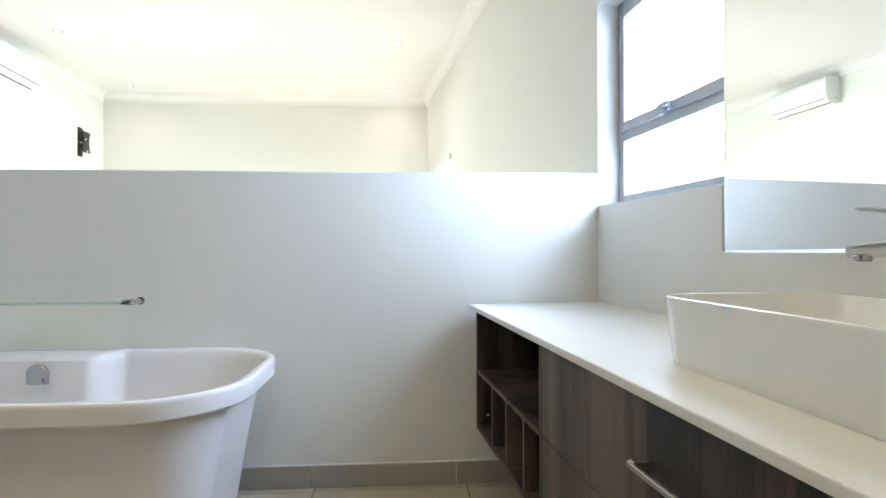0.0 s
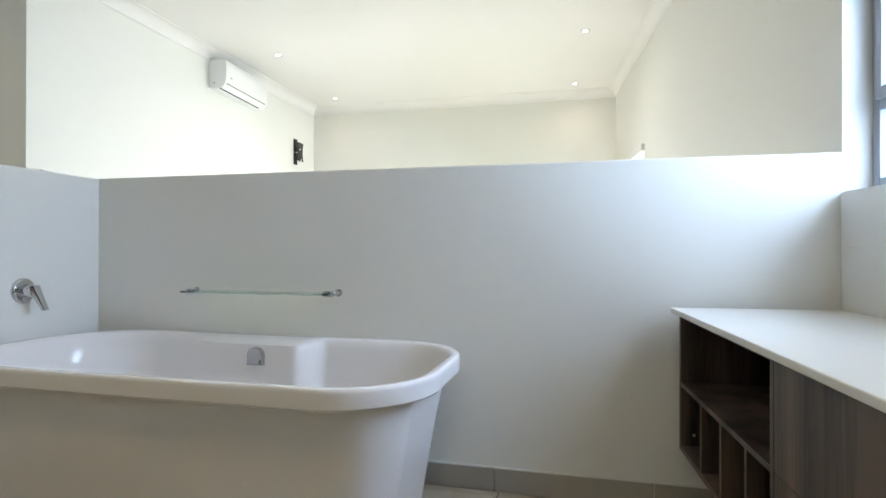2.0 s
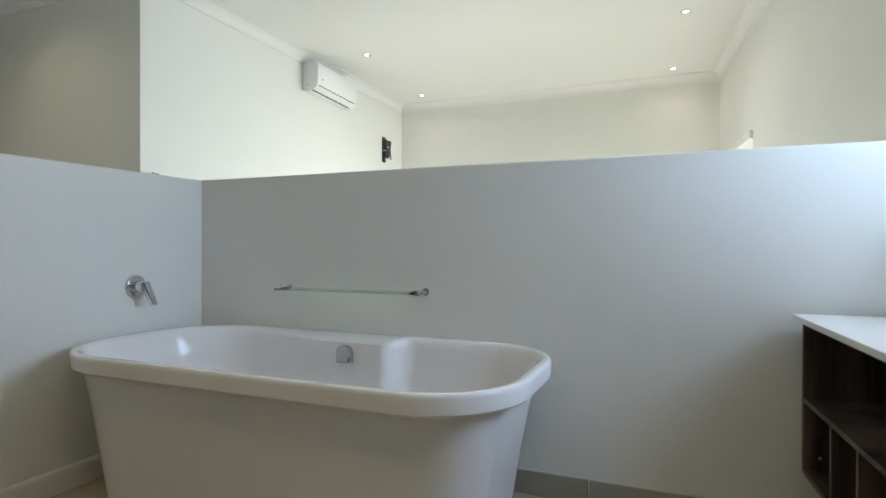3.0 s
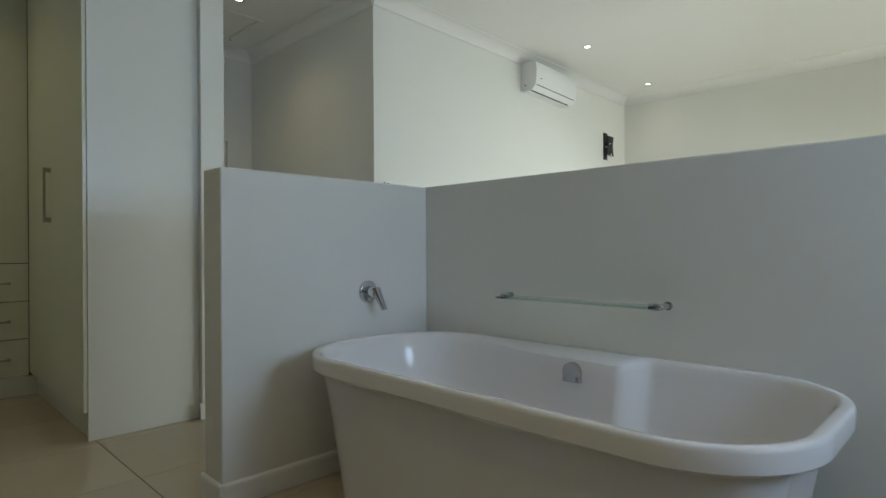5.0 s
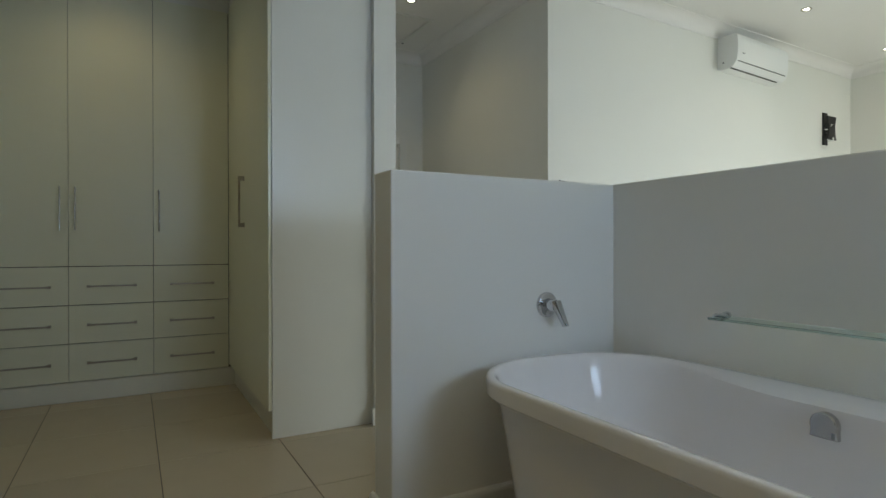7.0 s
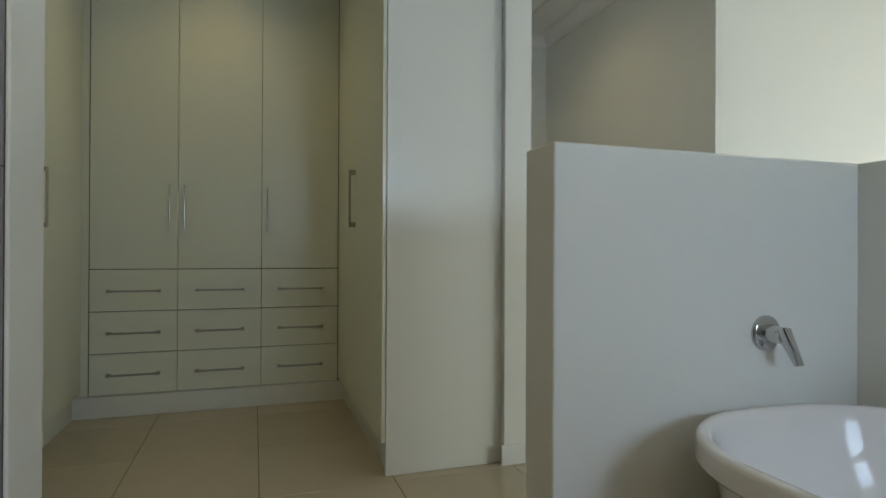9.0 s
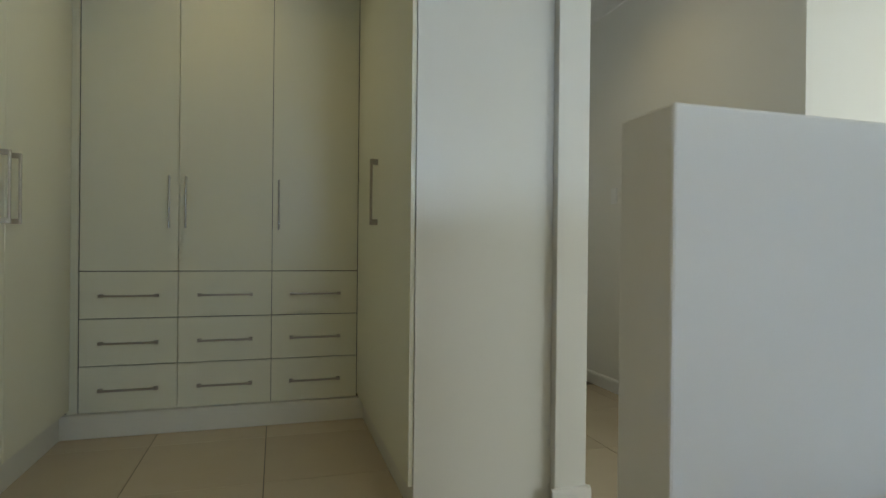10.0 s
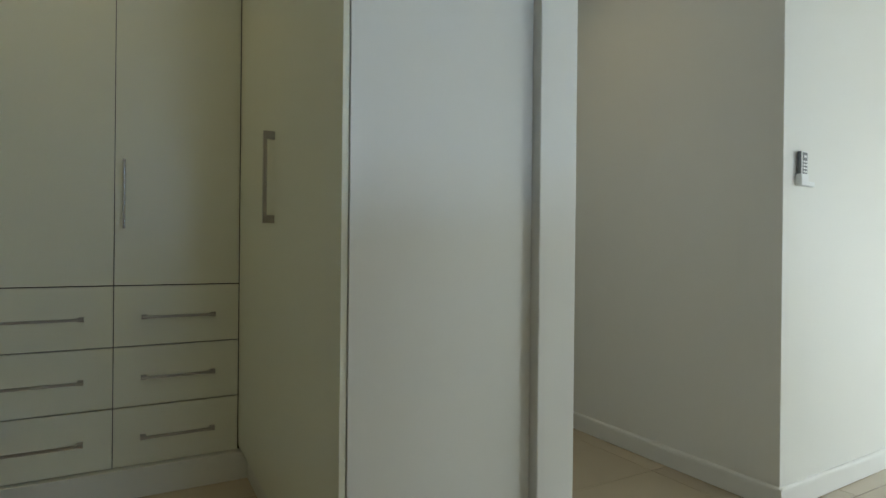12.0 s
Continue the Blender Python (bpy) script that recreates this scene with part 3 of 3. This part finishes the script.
part("mirror_back", cube(-0.0074, -0.0005, -2.415, -0.838, 0.974, 2.345), WHITE_PLASTIC, mr)


# ---- wardrobes ----
WTOP = 2.79
DF = -2.657


def wardrobe_back(y0, y1, handle_y, gap0=0.0, gap1=0.0):
    t = thing("wardrobe_unit", "white melamine wardrobe unit with a tall door over three drawers", "wardrobe", group="wardrobes along the back")
    # body in the gap shade colour, reaching past the doors at the outer gaps
    part("body", cube(PEND, DF - 0.024, y0 + 0.0005 - gap0, y1 - 0.0005 + gap1, 0.0, WTOP + 0.002), GAP_SHADE, t)
    g = 0.0025
    d = part("door", cube(DF - 0.020, DF, y0 + 0.0014, y1 - 0.0014, 0.902 + g, WTOP, 0.0012), BOARD, t)
    part("handle", rod_handle((DF, handle_y, 1.145), (DF, handle_y, 1.435), (1, 0, 0), 0.034), SATIN, d, "slim satin bar handle", smooth=True)
    yc = (y0 + y1) / 2
    for z0, z1 in ((0.642, 0.902), (0.384, 0.642), (0.130, 0.384)):
        d = part("drawer_front", cube(DF - 0.020, DF, y0 + 0.0014, y1 - 0.0014, z0 + g, z1 - g, 0.0012), BOARD, t)
        part("handle", bar_handle((DF, yc - 0.147, (z0 + z1) / 2 - 0.004), (DF, yc + 0.147, (z0 + z1) / 2 - 0.004), (1, 0, 0), 0.030, 0.0105), STEEL, d, "brushed steel bar handle")
    return t


wardrobe_back(-2.752, -2.262, -2.308, gap0=0.045)
wardrobe_back(-2.262, -1.757, -2.222)
wardrobe_back(-1.757, -1.2540, -1.722, gap1=0.022)
fl = new("filler_strip", mesh_of("filler_strip", cube(DF - 0.016, DF - 0.004, -2.808, -2.7575, 0.13, WTOP), BOARD))
tagged(fl, "narrow white filler strip beside the wardrobe doors", "filler strip")
pl = new("wardrobe_plinth", mesh_of("wardrobe_plinth", cube(DF - 0.02, DF + 0.030, -2.835, -1.185, 0.002, 0.128, 0.001), PLINTH))
tagged(pl, "white plinth under the wardrobe drawers", "plinth")

# the unit on the passage side
rw = thing("wardrobe_unit", "tall white wardrobe with a full-height door and plain end panel", "wardrobe")
PX = -1.240
part("body", cube(DF - 0.02, PX - 0.020, -1.230, -0.666, 0.150, WTOP), GAP_SHADE, rw)
d = part("door", cube(DF + 0.004, PX - 0.004, -1.253, -1.235, 0.152, WTOP, 0.0012), BOARD, rw)
part("handle", bar_handle((-1.975, -1.253, 1.160), (-1.975, -1.253, 1.487), (0, -1, 0), 0.032, 0.015), STEEL, d, "brushed steel bar handle")
part("end_panel", cube(PX - 0.019, PX, -1.2332, -0.666, 0.002, WTOP, 0.0012), BOARD_LIT, rw, "white melamine end panel, window light put into its colour")
part("plinth", cube(DF - 0.018, PX - 0.0195, -1.215, -1.185, 0.002, 0.150), PLINTH, rw)

# the unit opposite it
lw = thing("wardrobe_unit", "tall white wardrobe with a pair of full-height doors", "wardrobe")
part("body", cube(DF - 0.02, -1.125, -3.38, -2.815, 0.150, WTOP), GAP_SHADE, lw)
for x0, x1, hx in ((DF + 0.004, -1.892, -1.940), (-1.888, -1.125, -1.840)):
    d = part("door", cube(x0, x1, -2.811, -2.793, 0.152, WTOP, 0.0012), BOARD, lw)
    part("handle", bar_handle((hx, -2.793, 1.130), (hx, -2.793, 1.425), (0, 1, 0), 0.034, 0.012), STEEL, d, "brushed steel bar handle")
part("end_panel", cube(-1.125, -1.107, -3.38, -2.793, 0.002, WTOP), BOARD, lw)
part("plinth", cube(DF - 0.018, -1.125, -2.86, -2.83, 0.002, 0.150), PLINTH, lw)

bm = bmesh.new()
box(bm, PEND - 0.02, DF - 0.012, -2.80, -1.20, WTOP + 0.003, CEIL)
box(bm, PEND - 0.02, PX - 0.004, -1.243, -0.664, WTOP + 0.003, CEIL)
box(bm, PEND - 0.02, -1.115, -3.4, -2.803, WTOP + 0.003, CEIL)
setting("trim_wardrobe_bulkhead", bm, PAINT, "white-painted bulkhead above the wardrobes", "bulkhead")

# ---- air conditioner ----
ac = thing("air_conditioner", "white split air conditioner high on the bedroom wall, flap shut", "air conditioner", AC_SIDE @ pose(0, 1.912, 2.542, -2.0) @ Matrix.Diagonal((0.95, 1, 0.86, 1)))
L = 0.765
prof = [(0.002, 0.020), (0.060, 0.006), (0.108, 0.006), (0.144, 0.018), (0.170, 0.040), (0.186, 0.068), (0.194, 0.110), (0.198, 0.20), (0.196, 0.262),
        (0.188, 0.322), (0.176, 0.338), (0.160, 0.342), (0.002, 0.342)]
part("case", prism(bmesh.new(), prof, pose(0, 0, 0), L), WHITE_PLASTIC, ac, smooth=True)
part("outlet_slot", prism(bmesh.new(), [(0.120, 0.0060), (0.1300, 0.0090), (0.1330, 0.0165), (0.1260, 0.0150)], pose(0, 0.006, 0), L - 0.07), BLACK, ac, "dark outlet slot under the case")
part("panel_line", prism(bmesh.new(), [(0.178, 0.0640), (0.1870, 0.0640), (0.1890, 0.0705), (0.182, 0.0705)], pose(0, 0.020, 0), L - 0.05), BLACK, ac, "dark joint line of the front panel")
part("flap", prism(bmesh.new(), [(0.146, 0.0215), (0.1495, 0.0195), (0.1875, 0.0615), (0.183, 0.0625)], pose(0, 0.025, 0), L - 0.06), WHITE_PLASTIC, ac)
part("badge", cube(0.1935, 0.1965, 0.07, 0.105, 0.145, 0.155), GREY_PLASTIC, ac, "small grey badge")
part("wall_plate", cube(0.001, 0.045, -0.012, 0.10, 0.332, 0.360, 0.004), WHITE_PLASTIC, ac, "edge of the mounting plate")
part("side_screw_cap", tube(bmesh.new(), (0.06, 0.0005, 0.075), (0.06, -0.002, 0.075), 0.008), GREY_PLASTIC, ac)
bm = bmesh.new()
for k in range(9):
    box(bm, 0.03, 0.16, 0.06 + k * 0.08, 0.12 + k * 0.08, 0.3415, 0.3435)
part("intake_grille", bm, GREY_PLASTIC, ac)

# ---- television bracket ----
tv = thing("tv_bracket", "black steel television wall bracket with loose white cables", "wall bracket", AC_SIDE @ pose(0, 3.70, 2.07) @ Matrix.Diagonal((1, 0.78, 1, 1)))
part("wall_plate", cube(0.001, 0.014, -0.055, 0.055, 0.0, 0.33, 0.003), BLACK, tv)
bm = cube(0.014, 0.052, -0.022, 0.022, 0.12, 0.21, 0.004)
part("arm", bm, BLACK, tv)
bm = bmesh.new()
plate = []
for k in range(25):
    f = k / 24
    pinch = 0.030 * math.sin(math.pi * f)
    plate.append((f * 0.235 + 0.05, pinch))
loft(bm, [[(x, -0.072 + w, z) for z, w in plate] + [(x, 0.142 - w, z) for z, w in reversed(plate)] for x in (0.050, 0.064)], True, True)
part("mounting_plate", bm, BLACK, tv)


def wire(name, pts, r, material, parent, label=""):
    cu = bpy.data.curves.new(name, "CURVE")
    cu.dimensions, cu.bevel_depth, cu.bevel_resolution = "3D", r, 2
    sp = cu.splines.new("NURBS")
    sp.points.add(len(pts) - 1)
    for p, c in zip(sp.points, pts):
        p.co = (*c, 1)
    sp.use_endpoint_u, sp.order_u = True, 3
    cu.materials.append(material)
    ob = new(name, cu)
    ob.parent = parent
    return tagged(ob, label)


wire("cable", [(0.015, -0.03, 0.16), (0.05, -0.05, 0.14), (0.06, 0.0, 0.19), (0.068, 0.02, 0.20)], 0.006, WHITE_PLASTIC, tv, "loose white cable")
wire("cable", [(0.015, 0.04, 0.06), (0.06, 0.05, 0.03), (0.070, 0.06, 0.08), (0.070, 0.03, 0.06)], 0.006, WHITE_PLASTIC, tv, "loose white cable")

# ---- remote control in its holder ----
rc = thing("remote_control", "grey and white air conditioner remote standing in a wall holder", "remote control", AC_SIDE @ pose(0, 0.115, 1.36))
part("holder", cube(0.001, 0.030, -0.028, 0.028, -0.005, 0.045, 0.004), WHITE_PLASTIC, rc, "white plastic wall holder")
part("body", cube(0.006, 0.024, -0.024, 0.024, 0.002, 0.140, 0.005), GREY_PLASTIC, rc, "dark grey casing")
part("front_shell", cube(0.0235, 0.0265, -0.0235, 0.0235, 0.003, 0.139, 0.001), WHITE_PLASTIC, rc, "pale front shell")
part("keypad", cube(0.0262, 0.0275, -0.018, 0.019, 0.042, 0.134, 0.0005), GREY_PLASTIC, rc, "dark keypad with a screen")
for r_ in range(4):
    for c_ in range(2):
        part("button", cube(0.0272, 0.0290, -0.013 + c_ * 0.016, -0.002 + c_ * 0.016, 0.050 + r_ * 0.014, 0.057 + r_ * 0.014), WHITE_PLASTIC, rc)
part("button", cube(0.0272, 0.0290, -0.008, 0.010, 0.112, 0.122), WHITE_PLASTIC, rc, "wide pale button")
sp_ = thing("remote_holder", "empty clear plastic remote holder with a white foot on the wall", "holder", AC_SIDE @ pose(0, 0.175, 1.355))
part("back_plate", cube(0.001, 0.003, -0.022, 0.022, 0.0, 0.085, 0.0005), GLASS, sp_, "clear plastic back")
part("foot", cube(0.003, 0.026, -0.026, 0.026, 0.0, 0.020, 0.003), WHITE_PLASTIC, sp_, "white foot")

lsw = thing("light_switch", "white light switch plate on the passage wall", "switch", pose(-2.815, YQ, 1.385))
part("plate", cube(-0.036, 0.036, -0.009, -0.001, 0, 0.115, 0.002), WHITE_PLASTIC, lsw)
part("rocker", cube(-0.012, 0.012, -0.013, -0.009, 0.04, 0.075, 0.001), WHITE_PLASTIC, lsw)


# ---- ceiling hatch in the passage ----
hatch = thing("ceiling_hatch", "white ceiling trapdoor in a thin frame above the passage", "hatch", pose(-2.635, 0.02, CEIL))
bm = bmesh.new()
for x0, x1, y0, y1 in ((-0.305, 0.305, -0.305, -0.270), (-0.305, 0.305, 0.270, 0.305), (-0.305, -0.270, -0.270, 0.270), (0.270, 0.305, -0.270, 0.270)):
    box(bm, x0, x1, y0, y1, -0.014, -0.0005, 0.003)
part("frame", bm, TRIM, hatch)
part("panel", cube(-0.266, 0.266, -0.266, 0.266, -0.006, -0.0005), CEILING, hatch)
part("latch", tube(bmesh.new(), (-0.285, 0.29, -0.013), (-0.285, 0.29, -0.018), 0.010, seg=16), GREY_PLASTIC, hatch, "small dark latch")

# ---- downlights ----
def downlight():
    t = thing("ceiling_downlight", "small round recessed ceiling downlight, switched on", "downlight", group="recessed downlights")
    bm = bmesh.new()
    prof = [(0.040, 0.0), (0.040, -0.003), (0.037, -0.005), (0.027, -0.004), (0.022, -0.0012)]
    loft(bm, [[(r * math.cos(radians(a)), r * math.sin(radians(a)), z) for a in range(0, 360, 12)] for r, z in prof])
    part("ring", bm, STEEL, t, "thin brushed steel ring", smooth=True)
    part("lens", tube(bmesh.new(), (0, 0, -0.0005), (0, 0, -0.0030), 0.0222, seg=28), LAMP, t, "glowing warm white lens")
    return t


DL = [(-0.72, 2.85), (-0.86, 4.48), (2.16, 4.55), (2.28, 2.95), (-2.09, 0.0), (-2.14, -2.02), (0.9, -2.05), (2.45, -1.85)]
first = downlight()
first.matrix_world = pose(*DL[0], CEIL)
for x, y in DL[1:]:
    copy_thing(first, pose(x, y, CEIL))
for i, (x, y) in enumerate(DL):
    sl = new("downlight_beam", bpy.data.lights.new("downlight_beam", "SPOT"))
    sl.data.energy, sl.data.color, sl.data.shadow_soft_size = (26.0 if x > 0 else 13.5) if y < -1 else (13.0 if x < -1.5 else 6.0), (1.0, 0.81, 0.45) if x < -1.5 or y < -1 else (1.0, 0.86, 0.72), 0.03
    sl.data.spot_size, sl.data.spot_blend = radians(140 if x < -1.5 else 150), 1.0
    sl.matrix_world = pose(x, y, CEIL - 0.012)

# ---- shower ----
glass = thing("shower_screen", "frameless clear glass shower screen with a steel rail", "shower screen")
p = part("glass_panel", cube(0.30, 1.52, -2.268, -2.260, 0.02, 2.0, 0.001), GLASS, glass)
p.visible_shadow = False
bm = tube(bmesh.new(), (0.26, -2.225, 1.0), (0.75, -2.225, 1.0), 0.010)
for x in (0.36, 0.70):
    tube(bm, (x, -2.262, 1.0), (x, -2.225, 1.0), 0.008)
part("rail", bm, STEEL, glass, "brushed steel rail", smooth=True)
part("bottom_seal", cube(0.30, 1.52, -2.272, -2.256, 0.004, 0.02), STEEL, glass)

# ---- outdoors ----
setting("ground", cube(-400, 400, -400, 400, -0.5, -0.30), LAWN, "mown green lawn around the house", "lawn")

# ---- pieces: floor, skirting and wall tiles ----
floor = setting("floor", cube(PEND - 0.2, 3.8, -3.6, FAR + 0.22, -0.12, -0.0025), GROUT, "beige porcelain tiled floor with dark joints", "floor")


def tile_mesh(name, w, d, h, material, bevel=0.0012):
    return mesh_of(name, cube(-w / 2, w / 2, -d / 2, d / 2, 0, h, bevel, seg=1), material)


TX, TY, GX, GY = 0.625, 0.578, -0.55, -1.20
tm = tile_mesh("tile", TX - 0.004, TY - 0.004, 0.0125, FLOOR_TILE)
rnd = random.Random(4)
for i in range(-4, 7):
    for j in range(-4, 11):
        o = new("tile", tm)
        o.location = (GX + (i + 0.5) * TX, GY + (j + 0.5) * TY, -0.0120 + rnd.uniform(-0.0003, 0.0003))
        o.parent = floor

sk = thing("skirting_half_wall", "grey tile skirting along the half-height wall", "skirting", kind="structure")
for x0, x1 in ((0.14, 0.738), (0.742, 1.336), (1.340, 1.934), (1.938, 2.532), (2.536, RX - 0.01)):
    part("tile", cube(x0 + 0.001, x1 - 0.001, -0.0115, -0.0005, 0.002, 0.093, 0.001, seg=1), SKIRT_TILE, sk)
part("coping_bead", cube(0.14, RX - 0.01, -0.010, -0.0005, 0.0935, 0.097), PALE_GROUT, sk, "pale bead along the tiles' top")

splash = thing("splashback", "white wall tiles between the worktop and the window", "splashback", BATH_SIDE, kind="structure")
part("grout", cube(-0.0045, -0.0008, -2.41, -0.004, 0.756, 0.964), PALE_GROUT, splash)
part("grout", cube(-0.0045, -0.0008, W1, -0.004, 0.966, WZ0 - 0.002), PALE_GROUT, splash)
for z0, z1, end in ((0.7538, 0.9722, -2.41), (0.9728, WZ0 - 0.002, W1)):
    y = -0.004
    while y > end + 0.02:
        y2 = end
        top = z1
        part("tile", cube(-0.0075, -0.0010, y2 + 0.001, y - 0.001, z0, top, 0.0004, seg=1), WALL_TILE, splash)
        y = y2

st = thing("shower_wall_tiling", "large slate-grey tiles lining the shower", "wall tiling", kind="structure")
part("grout", cube(0.0905, 0.094, -3.399, -2.217, 0.004, 2.40), GROUT, st)
part("grout", cube(0.095, 1.51, -3.3995, -3.396, 0.004, 2.40), GROUT, st)
for k in range(4):
    z0, z1 = max(0.004, -0.03 + k * 0.6), min(2.40, -0.03 + (k + 1) * 0.6)
    for y0, y1 in ((-3.395, -2.812), (-2.812, -2.217)):
        part("tile", cube(0.0915, 0.100, y0 + 0.0015, y1 - 0.0015, z0 + 0.002, z1 - 0.002, 0.001, seg=1), SHOWER_TILE, st)
    for x0 in (0.105, 0.705, 1.305):
        part("tile", cube(x0 + 0.0015, min(x0 + 0.6, 1.515) - 0.0015, -3.3955, -3.388, z0 + 0.002, z1 - 0.002, 0.001, seg=1), SHOWER_TILE, st)
